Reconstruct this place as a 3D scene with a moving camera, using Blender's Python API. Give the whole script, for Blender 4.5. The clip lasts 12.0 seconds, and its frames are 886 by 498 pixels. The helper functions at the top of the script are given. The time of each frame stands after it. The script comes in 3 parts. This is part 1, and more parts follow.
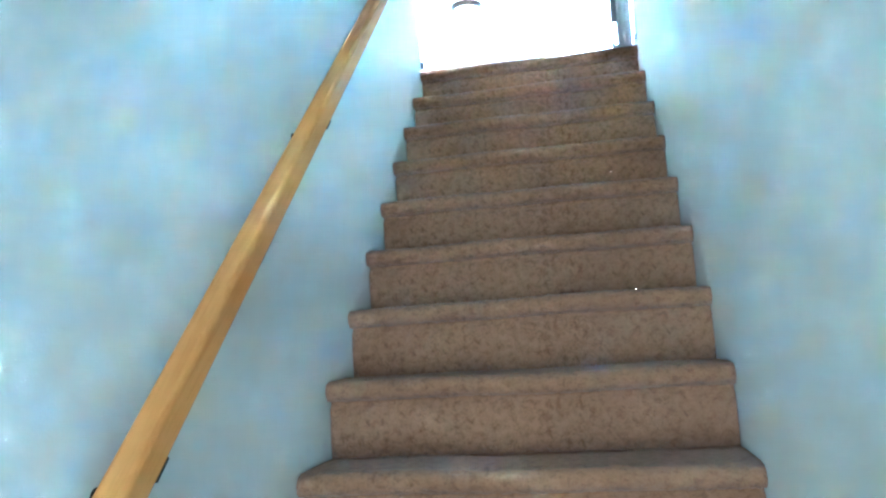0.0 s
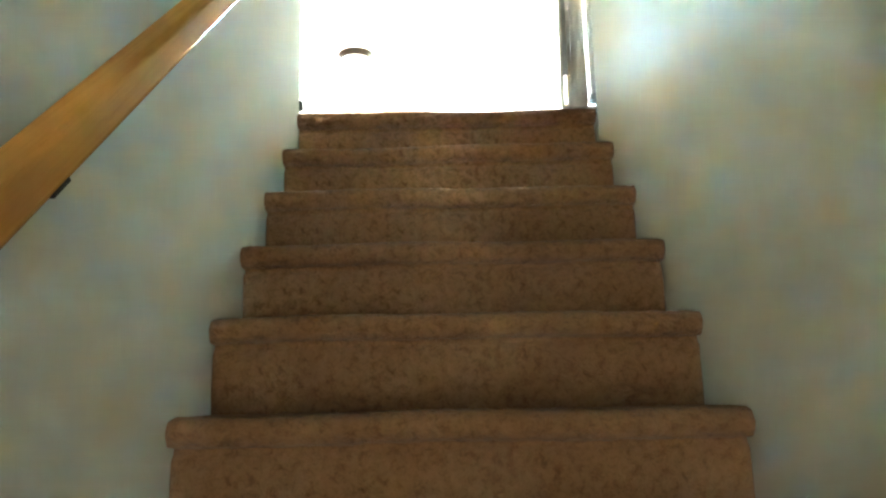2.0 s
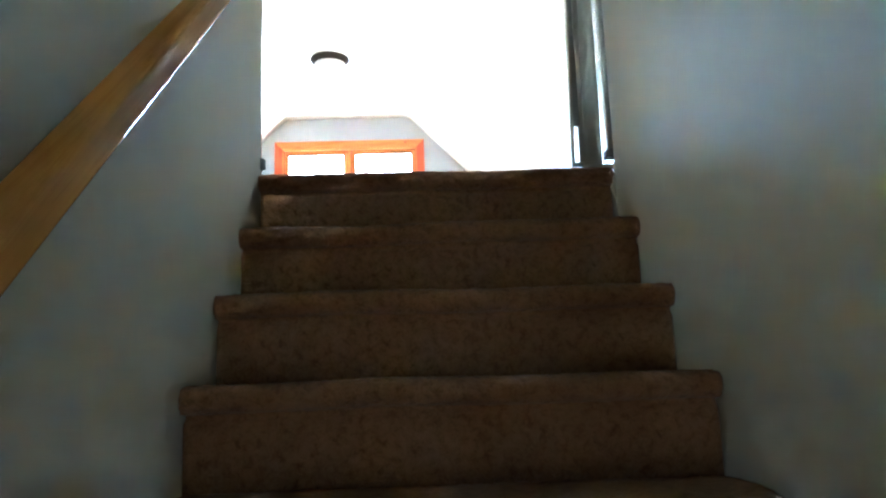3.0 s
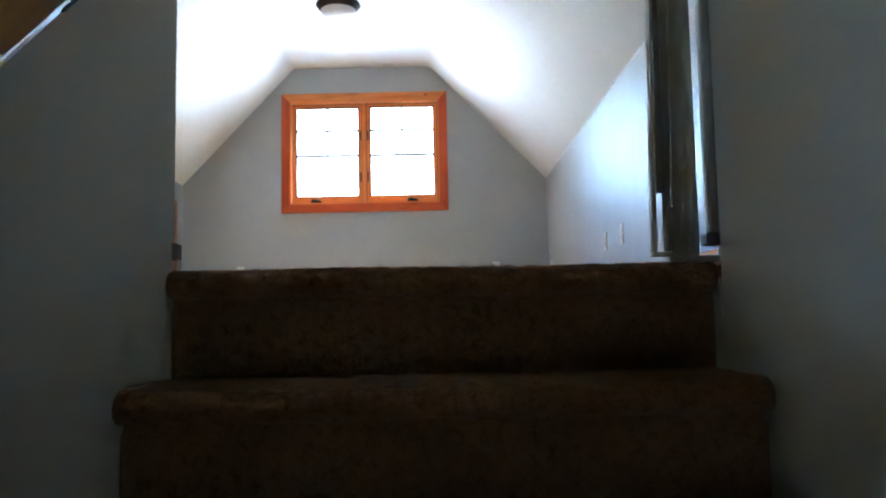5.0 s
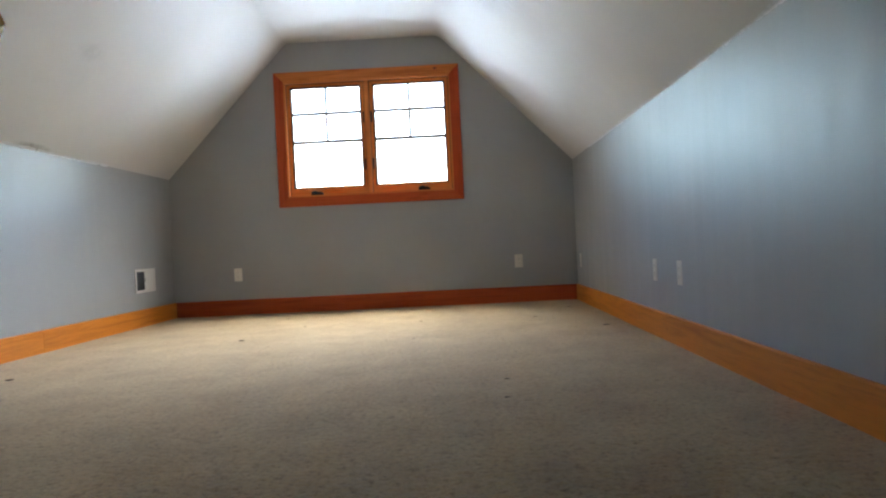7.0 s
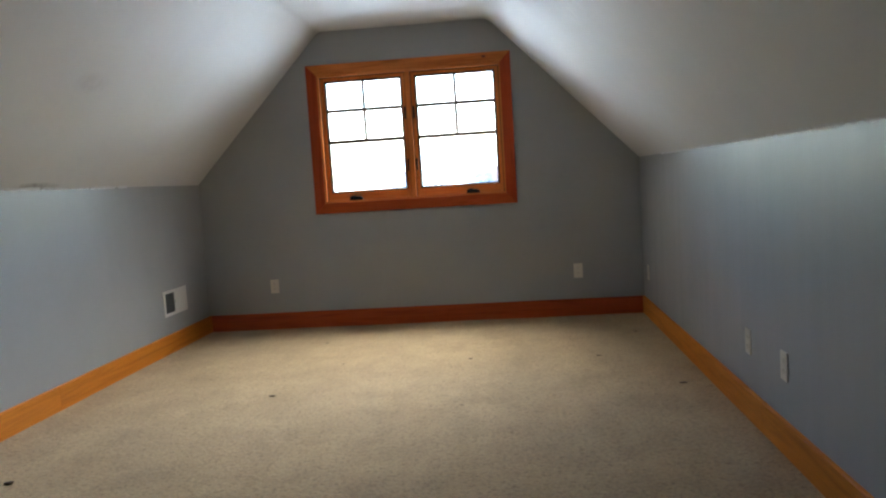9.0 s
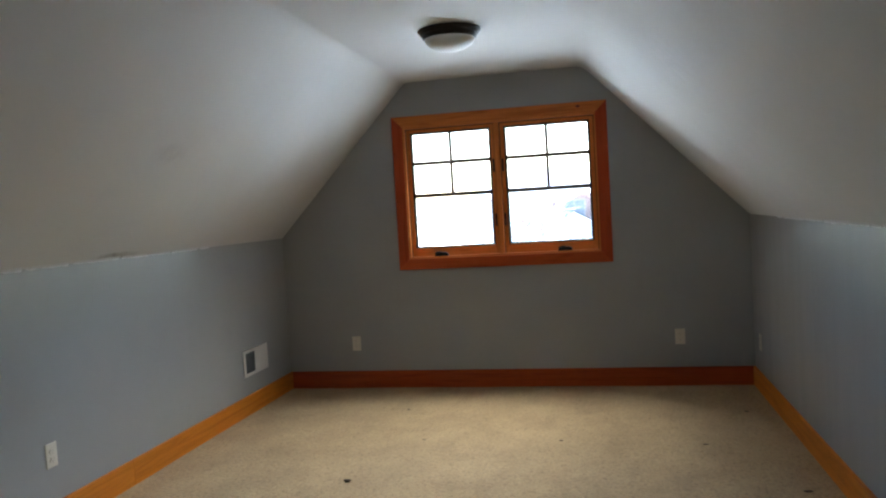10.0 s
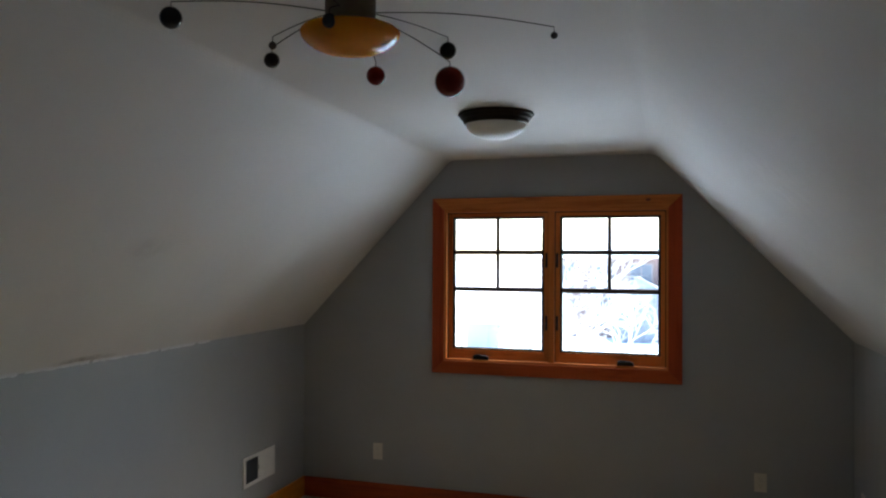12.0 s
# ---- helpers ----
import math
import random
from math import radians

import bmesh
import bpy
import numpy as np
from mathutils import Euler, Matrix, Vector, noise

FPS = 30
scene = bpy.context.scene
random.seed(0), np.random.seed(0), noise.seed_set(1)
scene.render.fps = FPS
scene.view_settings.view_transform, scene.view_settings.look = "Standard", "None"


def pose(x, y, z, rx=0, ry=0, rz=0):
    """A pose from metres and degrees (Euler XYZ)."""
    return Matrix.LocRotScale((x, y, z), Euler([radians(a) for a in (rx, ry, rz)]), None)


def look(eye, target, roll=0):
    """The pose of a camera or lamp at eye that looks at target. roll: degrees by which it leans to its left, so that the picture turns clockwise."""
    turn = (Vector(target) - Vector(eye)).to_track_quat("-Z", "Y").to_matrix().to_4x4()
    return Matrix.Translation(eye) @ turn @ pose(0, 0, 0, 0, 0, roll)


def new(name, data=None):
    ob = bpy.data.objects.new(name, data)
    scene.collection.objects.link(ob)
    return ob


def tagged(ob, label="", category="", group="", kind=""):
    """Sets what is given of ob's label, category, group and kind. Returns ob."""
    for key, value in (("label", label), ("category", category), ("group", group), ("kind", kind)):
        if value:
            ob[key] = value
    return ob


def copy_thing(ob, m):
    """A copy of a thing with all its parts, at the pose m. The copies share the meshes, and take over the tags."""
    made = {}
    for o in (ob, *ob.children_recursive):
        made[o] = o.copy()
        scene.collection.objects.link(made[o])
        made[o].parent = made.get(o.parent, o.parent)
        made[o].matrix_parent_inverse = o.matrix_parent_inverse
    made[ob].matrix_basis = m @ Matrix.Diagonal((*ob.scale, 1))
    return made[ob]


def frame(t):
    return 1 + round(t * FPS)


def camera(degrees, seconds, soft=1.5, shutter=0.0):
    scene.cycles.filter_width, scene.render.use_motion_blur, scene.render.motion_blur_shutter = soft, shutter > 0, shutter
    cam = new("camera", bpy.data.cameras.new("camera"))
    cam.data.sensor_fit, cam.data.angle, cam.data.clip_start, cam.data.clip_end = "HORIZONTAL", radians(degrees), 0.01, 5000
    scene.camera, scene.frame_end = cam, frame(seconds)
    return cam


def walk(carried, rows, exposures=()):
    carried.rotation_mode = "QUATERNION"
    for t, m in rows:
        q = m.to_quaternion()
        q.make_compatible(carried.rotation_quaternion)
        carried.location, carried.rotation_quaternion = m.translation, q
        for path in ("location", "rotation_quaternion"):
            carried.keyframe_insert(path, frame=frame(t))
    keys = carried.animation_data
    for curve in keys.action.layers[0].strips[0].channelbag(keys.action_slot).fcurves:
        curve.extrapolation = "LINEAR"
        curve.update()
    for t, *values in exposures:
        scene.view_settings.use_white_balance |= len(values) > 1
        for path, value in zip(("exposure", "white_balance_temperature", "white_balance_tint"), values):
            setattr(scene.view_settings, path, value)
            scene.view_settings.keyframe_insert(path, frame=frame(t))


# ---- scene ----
# ---- camera and walk ----
cam = camera(61.0, 12.0, soft=2.2, shutter=0.0)
# seconds, x, y, z, yaw, pitch, lean
PATH = [
    (0.0, 0.643, -3.254, -1.256, 10.17, 7.31, -3.37),
    (0.5, 0.512, -3.128, -1.180, 6.97, 13.45, -3.64),
    (1.0, 0.478, -2.899, -1.166, 5.58, 13.14, -2.72),
    (1.5, 0.409, -2.547, -1.135, 3.22, 12.68, -1.54),
    (2.0, 0.462, -2.304, -0.934, -0.09, 11.52, -1.23),
    (2.5, 0.422, -2.116, -0.746, -0.13, 11.87, -1.86),
    (3.0, 0.431, -1.981, -0.587, -1.89, 10.40, -1.96),
    (3.5, 0.495, -1.845, -0.448, -1.07, 11.12, -1.91),
    (5.5, 0.497, -1.144, 0.115, 0.55, 2.52, -1.26),
    (6.0, 0.509, -0.980, 0.347, 1.17, 1.21, -2.21),
    (6.5, 0.459, -0.797, 0.445, 1.13, 0.71, -2.84),
    (8.5, 0.479, -0.199, 0.968, 2.61, -4.64, -1.84),
    (9.0, 0.480, -0.024, 1.143, 5.46, -5.09, -3.60),
    (9.5, 0.467, 0.119, 1.298, 6.96, -2.49, -3.34),
    (10.0, 0.465, 0.310, 1.402, 12.15, -2.99, -3.35),
    (10.5, 0.410, 0.508, 1.494, 13.78, -0.92, -0.85),
    (11.0, 0.366, 0.692, 1.686, 13.72, -0.08, -0.88),
    (11.5, 0.441, 0.851, 1.725, 16.83, 2.09, -0.34),
    (12.0, 0.453, 1.078, 1.724, 16.85, 0.78, 0.28),
]
EXPOSURES = [
    (0.0, 10.55, 3700, -6), (0.3, 9.9, 3700, -8), (0.6, 8.95, 3900, -10), (0.9, 8.5, 4500, -7), (1.2, 8.7, 5200, -5), (1.5, 9.15, 5300, -5),
    (1.8, 9.5, 5700, -6), (2.1, 9.25, 5750, -6), (2.5, 8.5, 5750, -3), (3.0, 7.7, 5200, 2), (3.5, 7.25, 4450, 3), (5.5, 5.45, 5650, 5),
    (6.5, 4.95, 5950, 5), (8.5, 4.5, 5950, 5), (9.5, 4.05, 6100, 3), (10.5, 3.65, 6050, 4), (11.0, 3.3, 6050, 5), (12.0, 3.2, 6050, 5),
]
walk(cam, [(t, pose(x, y, z, 90 + pitch, 0, yaw) @ pose(0, 0, 0, 0, 0, lean)) for t, x, y, z, yaw, pitch, lean in PATH], EXPOSURES)

# ---- daylight: bright hazy winter day over snow ----
SUN_UP, SUN_TURN = 55, 22
world = bpy.data.worlds.new("sky")
scene.world = world
world.use_nodes = True
wn = world.node_tree.nodes
sky = wn.new("ShaderNodeTexSky")
sky.sky_type, sky.sun_disc = "NISHITA", False
sky.sun_elevation, sky.sun_rotation = radians(SUN_UP), radians(SUN_TURN)
sky.air_density, sky.dust_density, sky.ozone_density = 1.0, 1.5, 1.0
wn["Background"].inputs["Strength"].default_value = 0.135
world.node_tree.links.new(sky.outputs["Color"], wn["Background"].inputs["Color"])
sun = new("sun", bpy.data.lights.new("sun", "SUN"))
sun.data.energy, sun.data.angle, sun.data.color = 2.5, radians(78), (1.0, 0.98, 0.95)
up, turn = radians(SUN_UP), radians(SUN_TURN)
sun.matrix_world = look((10 * math.sin(turn), 10 * math.cos(turn), 12), (10 * math.sin(turn) - math.sin(turn) * math.cos(up), 10 * math.cos(turn) - math.cos(turn) * math.cos(up), 12 - math.sin(up)))

# added lamp in an unseen stair-foot recess, standing in for warm light from below
foot_fill = new("stair_foot_fill", bpy.data.lights.new("stair_foot_fill", "AREA"))
foot_fill.data.shape, foot_fill.data.size, foot_fill.data.size_y = "RECTANGLE", 0.76, 1.9
foot_fill.data.energy, foot_fill.data.color = 0.034, (1.0, 0.86, 0.69)
foot_fill.matrix_world = look((0.486, -4.74, -1.5), (0.486, 0.0, -1.5))

# ---- plan ----
RISE, RUN, STAIR_W, RISERS = 0.19, 0.207, 0.973, 13
X_LEFT, X_RIGHT, Y_GABLE = -2.12, 1.498, 6.077
Z_KNEE, Z_CEIL, CEIL_L, CEIL_R = 1.243, 2.409, -1.01, 0.359
Y_LEFT_END, Y_RIGHT_END = 0.052, -0.002
FOOT = -RISE * RISERS
Y_FOOT = -4.7


# ---- materials ----
def nodes(name):
    m = bpy.data.materials.new(name)
    m.use_nodes = True
    t = m.node_tree
    return m, t, t.nodes["Principled BSDF"]


def coords(t, scale=(1, 1, 1), kind="Object"):
    tc, mp = t.nodes.new("ShaderNodeTexCoord"), t.nodes.new("ShaderNodeMapping")
    mp.inputs["Scale"].default_value = scale
    t.links.new(tc.outputs[kind], mp.inputs["Vector"])
    return mp.outputs["Vector"]


def noise_tex(t, vec, scale, detail=4.0, rough=0.55, distort=0.0):
    n = t.nodes.new("ShaderNodeTexNoise")
    n.inputs["Scale"].default_value, n.inputs["Detail"].default_value = scale, detail
    n.inputs["Roughness"].default_value, n.inputs["Distortion"].default_value = rough, distort
    t.links.new(vec, n.inputs["Vector"])
    return n.outputs["Fac"]


def ramp(t, fac, stops):
    r = t.nodes.new("ShaderNodeValToRGB")
    e = r.color_ramp.elements
    while len(e) < len(stops):
        e.new(0.5)
    for el, (p, c) in zip(e, stops):
        el.position, el.color = p, (*c, 1)
    t.links.new(fac, r.inputs["Fac"])
    return r.outputs["Color"]


def blend(t, a, b, fac, mode="MIX"):
    n = t.nodes.new("ShaderNodeMix")
    n.data_type, n.blend_type = "RGBA", mode
    for key, v in (("A", a), ("B", b)):
        s = [i for i in n.inputs if i.name == key and i.type == "RGBA"][0]
        if isinstance(v, tuple):
            s.default_value = (*v, 1)
        else:
            t.links.new(v, s)
    f = [i for i in n.inputs if i.name == "Factor" and i.type == "VALUE"][0]
    if isinstance(fac, float):
        f.default_value = fac
    else:
        t.links.new(fac, f)
    return [o for o in n.outputs if o.type == "RGBA"][0]


def bump(t, bsdf, height, strength, dist):
    b = t.nodes.new("ShaderNodeBump")
    b.inputs["Strength"].default_value, b.inputs["Distance"].default_value = strength, dist
    t.links.new(height, b.inputs["Height"])
    t.links.new(b.outputs["Normal"], bsdf.inputs["Normal"])


def scaled(c, k):
    return tuple(min(1.0, v * k) for v in c)


def paint(name, colour, rough, texture=0.25, vary=0.05, grime=0.0, gloss=0.5):
    """Rolled wall paint: orange-peel relief, faint patchiness, slight wear."""
    m, t, b = nodes(name)
    v = coords(t)
    big = noise_tex(t, v, 1.3, 3)
    c = ramp(t, big, [(0.3, scaled(colour, 1 - vary)), (0.7, scaled(colour, 1 + vary))])
    if grime:
        spots = noise_tex(t, v, 5.0, 8, 0.7, 0.6)
        mask = ramp(t, spots, [(0.62, (0, 0, 0)), (0.78, (grime, grime, grime))])
        c = blend(t, c, scaled(colour, 0.55), mask)
    t.links.new(c, b.inputs["Base Color"])
    streak = noise_tex(t, coords(t, (11.0, 11.0, 0.9)), 1.0, 6, 0.65)
    r = ramp(t, streak, [(0.3, (rough - 0.07,) * 3), (0.7, (rough + 0.07,) * 3)])
    t.links.new(r, b.inputs["Roughness"])
    b.inputs["Specular IOR Level"].default_value = gloss
    bump(t, b, noise_tex(t, v, 170.0, 3, 0.6), texture, 0.0012)
    return m


def carpet(name, light, dark, flecks=0.26, fine=75.0, sheen=0.12, relief=0.9, gap_shade=0.75):
    """Cut-pile carpet: tufts a few millimetres wide, flecked yarn, trodden patches, pile shade in the colour."""
    m, t, b = nodes(name)
    v = coords(t)
    tuft = noise_tex(t, v, 230.0, 3, 0.7)
    fleck = noise_tex(t, v, fine, 4, 0.7, 0.4)
    tread = noise_tex(t, v, 3.2, 5, 0.6, 0.3)
    c = ramp(t, fleck, [(flecks, dark), (flecks + 0.17, scaled(light, 0.86)), (0.62, light)])
    # dark gaps between tufts: pile shade put into the colour
    c = blend(t, c, scaled(dark, 0.75), ramp(t, tuft, [(0.26, (0.5, 0.5, 0.5)), (0.44, (0, 0, 0))]))
    c = blend(t, c, ramp(t, tread, [(0.3, (0.72, 0.70, 0.68)), (0.7, (1, 1, 1))]), 0.8, "MULTIPLY")
    # wider gaps between clumps, their shade put into the colour too
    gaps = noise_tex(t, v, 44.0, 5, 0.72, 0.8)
    c = blend(t, c, ramp(t, gaps, [(0.34, scaled(dark, 1.5)), (0.46, (1, 1, 1))]), gap_shade, "MULTIPLY")
    strokes = noise_tex(t, coords(t, (5.0, 1.1, 1.0)), 1.6, 3, 0.5, 0.8)
    c = blend(t, c, ramp(t, strokes, [(0.38, (0.90, 0.89, 0.88)), (0.56, (1, 1, 1))]), 0.5, "MULTIPLY")
    t.links.new(c, b.inputs["Base Color"])
    b.inputs["Roughness"].default_value = 0.95
    b.inputs["Specular IOR Level"].default_value = 0.1
    b.inputs["Sheen Weight"].default_value = sheen
    b.inputs["Sheen Roughness"].default_value = 0.6
    clump = noise_tex(t, v, 42.0, 3, 0.6, 0.6)
    h = blend(t, ramp(t, tuft, [(0, (0, 0, 0)), (1, (1, 1, 1))]), ramp(t, fleck, [(0, (0, 0, 0)), (1, (1, 1, 1))]), 0.5)
    h = blend(t, h, ramp(t, clump, [(0.25, (0, 0, 0)), (0.75, (1, 1, 1))]), 0.45)
    bump(t, b, h, relief, 0.010)
    return m


def wood(name, light, dark, axis, rough=0.62, gloss=0.18, ring=26.0):
    """Varnished softwood with the grain along one axis."""
    m, t, b = nodes(name)
    long = [ring, ring, ring]
    long["xyz".index(axis)] = ring * 0.055
    info = t.nodes.new("ShaderNodeObjectInfo")
    tc, mp = t.nodes.new("ShaderNodeTexCoord"), t.nodes.new("ShaderNodeMapping")
    mp.inputs["Scale"].default_value = long
    shift = t.nodes.new("ShaderNodeVectorMath")
    shift.operation = "SCALE"
    comb = t.nodes.new("ShaderNodeCombineXYZ")
    for i in range(3):
        t.links.new(info.outputs["Random"], comb.inputs[i])
    t.links.new(comb.outputs["Vector"], shift.inputs[0])
    shift.inputs["Scale"].default_value = 37.0
    t.links.new(shift.outputs["Vector"], mp.inputs["Location"])
    t.links.new(tc.outputs["Object"], mp.inputs["Vector"])
    v = mp.outputs["Vector"]
    grain = noise_tex(t, v, 1.0, 6, 0.6, 1.2)
    fine = noise_tex(t, v, 7.0, 5, 0.7)
    c = ramp(t, grain, [(0.28, dark), (0.5, light), (0.72, scaled(light, 1.12))])
    c = blend(t, c, scaled(dark, 0.8), ramp(t, fine, [(0.28, (0.4, 0.4, 0.4)), (0.46, (0, 0, 0))]))
    t.links.new(c, b.inputs["Base Color"])
    b.inputs["Roughness"].default_value = rough
    b.inputs["Specular IOR Level"].default_value = gloss
    bump(t, b, fine, 0.15, 0.0008)
    return m


def plain(name, colour, rough=0.5, metal=0.0, vary=0.12, scale=40.0, relief=0.05):
    m, t, b = nodes(name)
    n = noise_tex(t, coords(t), scale, 5, 0.65)
    t.links.new(ramp(t, n, [(0.3, scaled(colour, 1 - vary)), (0.7, scaled(colour, 1 + vary))]), b.inputs["Base Color"])
    b.inputs["Roughness"].default_value, b.inputs["Metallic"].default_value = rough, metal
    bump(t, b, n, relief, 0.001)
    return m


def clear_glass(name):
    m, t, b = nodes(name)
    t.nodes.remove(b)
    clear, gloss, mixer = t.nodes.new("ShaderNodeBsdfTransparent"), t.nodes.new("ShaderNodeBsdfGlossy"), t.nodes.new("ShaderNodeMixShader")
    clear.inputs["Color"].default_value = (0.96, 0.98, 0.97, 1)
    gloss.inputs["Roughness"].default_value = 0.02
    fres = t.nodes.new("ShaderNodeFresnel")
    fres.inputs["IOR"].default_value = 1.45
    t.links.new(fres.outputs["Fac"], mixer.inputs["Fac"])
    t.links.new(clear.outputs["BSDF"], mixer.inputs[1])
    t.links.new(gloss.outputs["BSDF"], mixer.inputs[2])
    t.links.new(mixer.outputs["Shader"], t.nodes["Material Output"].inputs["Surface"])
    return m


M_ROOM = paint("blue_grey_satin_paint", (0.355, 0.37, 0.385), 0.43, 0.35, 0.05, 0.12, 0.4)
M_STAIR = paint("pale_grey_eggshell_paint", (0.655, 0.65, 0.58), 0.8, 0.3, 0.04, 0.10, 0.15)
M_CEIL = paint("white_ceiling_paint", (0.64, 0.635, 0.62), 0.7, 0.3, 0.03, 0.05)


def surface_mark(m, place, size, colour, amount):
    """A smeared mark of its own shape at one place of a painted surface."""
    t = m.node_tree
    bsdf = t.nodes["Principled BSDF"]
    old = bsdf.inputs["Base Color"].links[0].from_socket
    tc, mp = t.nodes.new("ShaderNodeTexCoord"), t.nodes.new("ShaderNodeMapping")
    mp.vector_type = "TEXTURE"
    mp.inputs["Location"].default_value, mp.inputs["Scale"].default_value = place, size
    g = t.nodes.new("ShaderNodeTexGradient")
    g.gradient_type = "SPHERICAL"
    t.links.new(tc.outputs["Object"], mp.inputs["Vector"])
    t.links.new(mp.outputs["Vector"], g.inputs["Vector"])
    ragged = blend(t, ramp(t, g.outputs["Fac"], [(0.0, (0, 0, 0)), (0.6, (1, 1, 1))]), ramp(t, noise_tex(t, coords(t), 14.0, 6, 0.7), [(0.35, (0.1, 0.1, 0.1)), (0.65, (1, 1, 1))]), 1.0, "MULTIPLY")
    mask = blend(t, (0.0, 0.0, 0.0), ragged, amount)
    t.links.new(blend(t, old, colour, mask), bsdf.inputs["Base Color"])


surface_mark(M_CEIL, (-1.63, 3.72, 1.76), (0.08, 0.16, 0.08), (0.34, 0.32, 0.30), 0.28)
surface_mark(M_CEIL, (-1.80, 3.45, 1.57), (0.05, 0.20, 0.05), (0.45, 0.43, 0.40), 0.15)
surface_mark(M_CEIL, (0.78, 3.75, 1.98), (0.16, 0.40, 0.16), (0.90, 0.90, 0.91), 0.3)
# darker streak along the crease above the left knee wall
surface_mark(M_CEIL, (-2.105, 3.90, 1.258), (0.03, 0.22, 0.03), (0.16, 0.15, 0.14), 0.8)
# slightly paler patch on the flat ceiling strip
surface_mark(M_CEIL, (0.10, 5.2, 2.41), (0.15, 0.3, 0.05), (0.70, 0.68, 0.64), 0.5)
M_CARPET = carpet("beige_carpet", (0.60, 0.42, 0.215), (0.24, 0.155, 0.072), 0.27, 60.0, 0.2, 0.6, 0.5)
# same carpet, browner and darker: the stairwell's shade put into its colour
M_STEP = carpet("shaded_stair_carpet", (0.43, 0.232, 0.108), (0.23, 0.118, 0.055), 0.31, 52.0, 0.14, 0.9, 0.3)
M_WOOD_X = wood("fir_along_x", (0.60, 0.20, 0.05), (0.42, 0.11, 0.026), "x")
M_WOOD_Y = wood("fir_along_y", (0.66, 0.225, 0.020), (0.52, 0.155, 0.013), "y")
M_WOOD_Z = wood("fir_along_z", (0.60, 0.20, 0.05), (0.42, 0.11, 0.026), "z")
# same fir, redder and darker: shade on the gable-side boards put into colour
M_CASE_X = wood("shaded_fir_along_x", (0.44, 0.085, 0.022), (0.29, 0.047, 0.013), "x")
M_CASE_Z = wood("shaded_fir_along_z", (0.42, 0.070, 0.021), (0.27, 0.040, 0.012), "z")
M_RAIL = wood("handrail_fir", (0.58, 0.265, 0.058), (0.48, 0.195, 0.038), "y", 0.5, 0.03)
M_RAIL_EDGE = wood("polished_rail_edge", (0.58, 0.265, 0.058), (0.48, 0.195, 0.038), "y", 0.25, 0.5)
M_KNOT = plain("wood_knot", (0.20, 0.048, 0.015), 0.5)
M_BRONZE = plain("dark_bronze", (0.030, 0.024, 0.020), 0.42, 0.8)
M_BLACK = plain("black_iron", (0.015, 0.014, 0.013), 0.5, 0.6)
M_GLASS = clear_glass("window_glass")
M_FROST = plain("frosted_glass", (0.70, 0.70, 0.68), 0.5, 0.0, 0.05, 12.0)
M_PLATE = plain("almond_plastic", (0.72, 0.70, 0.62), 0.35, 0.0, 0.03)
M_SLOT = plain("outlet_slot", (0.44, 0.42, 0.37), 0.6)
M_VENT = plain("white_enamel", (0.74, 0.73, 0.70), 0.4, 0.0, 0.04)
M_DARK = plain("duct_shade", (0.02, 0.022, 0.024), 0.7)
M_SLAT = plain("grey_louvre", (0.09, 0.10, 0.115), 0.45)
M_GATE = plain("white_gate_plastic", (0.60, 0.59, 0.53), 0.75, 0.0, 0.05)
M_MESH = plain("grey_gate_fabric", (0.36, 0.37, 0.36), 0.8, 0.0, 0.15, 300.0, 0.4)
M_SUN = plain("yellow_dome", (0.92, 0.37, 0.003), 0.26, 0.0, 0.1, 9.0)
sub = M_SUN.node_tree.nodes["Principled BSDF"]
sub.inputs["Subsurface Weight"].default_value = 0.5
sub.inputs["Subsurface Radius"].default_value = (0.06, 0.035, 0.008)
sub.inputs["Subsurface Scale"].default_value = 0.5
M_MOUNT = plain("grey_mount", (0.14, 0.122, 0.10), 0.5)
# darker brown for the mount's top: the shadow there put into colour
M_MOUNT_TOP = plain("shaded_mount_top", (0.075, 0.055, 0.040), 0.5)
M_SNOW = plain("snow", (0.88, 0.89, 0.91), 0.8, 0.0, 0.05, 0.6, 0.5)
M_BARK = plain("frosted_bark", (0.55, 0.53, 0.52), 0.9, 0.0, 0.2, 6.0, 0.5)
M_BRICK = plain("red_brick", (0.17, 0.115, 0.108), 0.85, 0.0, 0.2, 3.0)
M_ROOF = plain("blue_grey_roof", (0.165, 0.175, 0.205), 0.8, 0.0, 0.15, 4.0)
M_PANE = plain("far_window_glass", (0.10, 0.11, 0.14), 0.3)
# dull, brick-like tone that keeps the far window frames faint
M_TRIM = plain("dull_trim", (0.20, 0.17, 0.165), 0.8)
M_CRUMB = plain("dark_crumb", (0.09, 0.06, 0.04), 0.9)
M_PATCH = plain("dried_caulk", (0.68, 0.69, 0.71), 0.6)


# ---- mesh helpers ----
def mesh_object(name, bm, material, smooth=False, parent=None):
    me = bpy.data.meshes.new(name)
    bmesh.ops.recalc_face_normals(bm, faces=bm.faces)
    bm.to_mesh(me)
    bm.free()
    me.materials.append(material)
    if smooth:
        for p in me.polygons:
            p.use_smooth = True
    ob = new(name, me)
    if parent:
        ob.parent = parent
    return ob


def part(name, bm, material, parent, label="", smooth=False):
    ob = mesh_object(name, bm, material, smooth, parent)
    return tagged(ob, label)


def base(name, x, y, z, label, category, group="", kind=""):
    e = new(name)
    e.matrix_basis = pose(x, y, z)
    return tagged(e, label, category, group, kind)


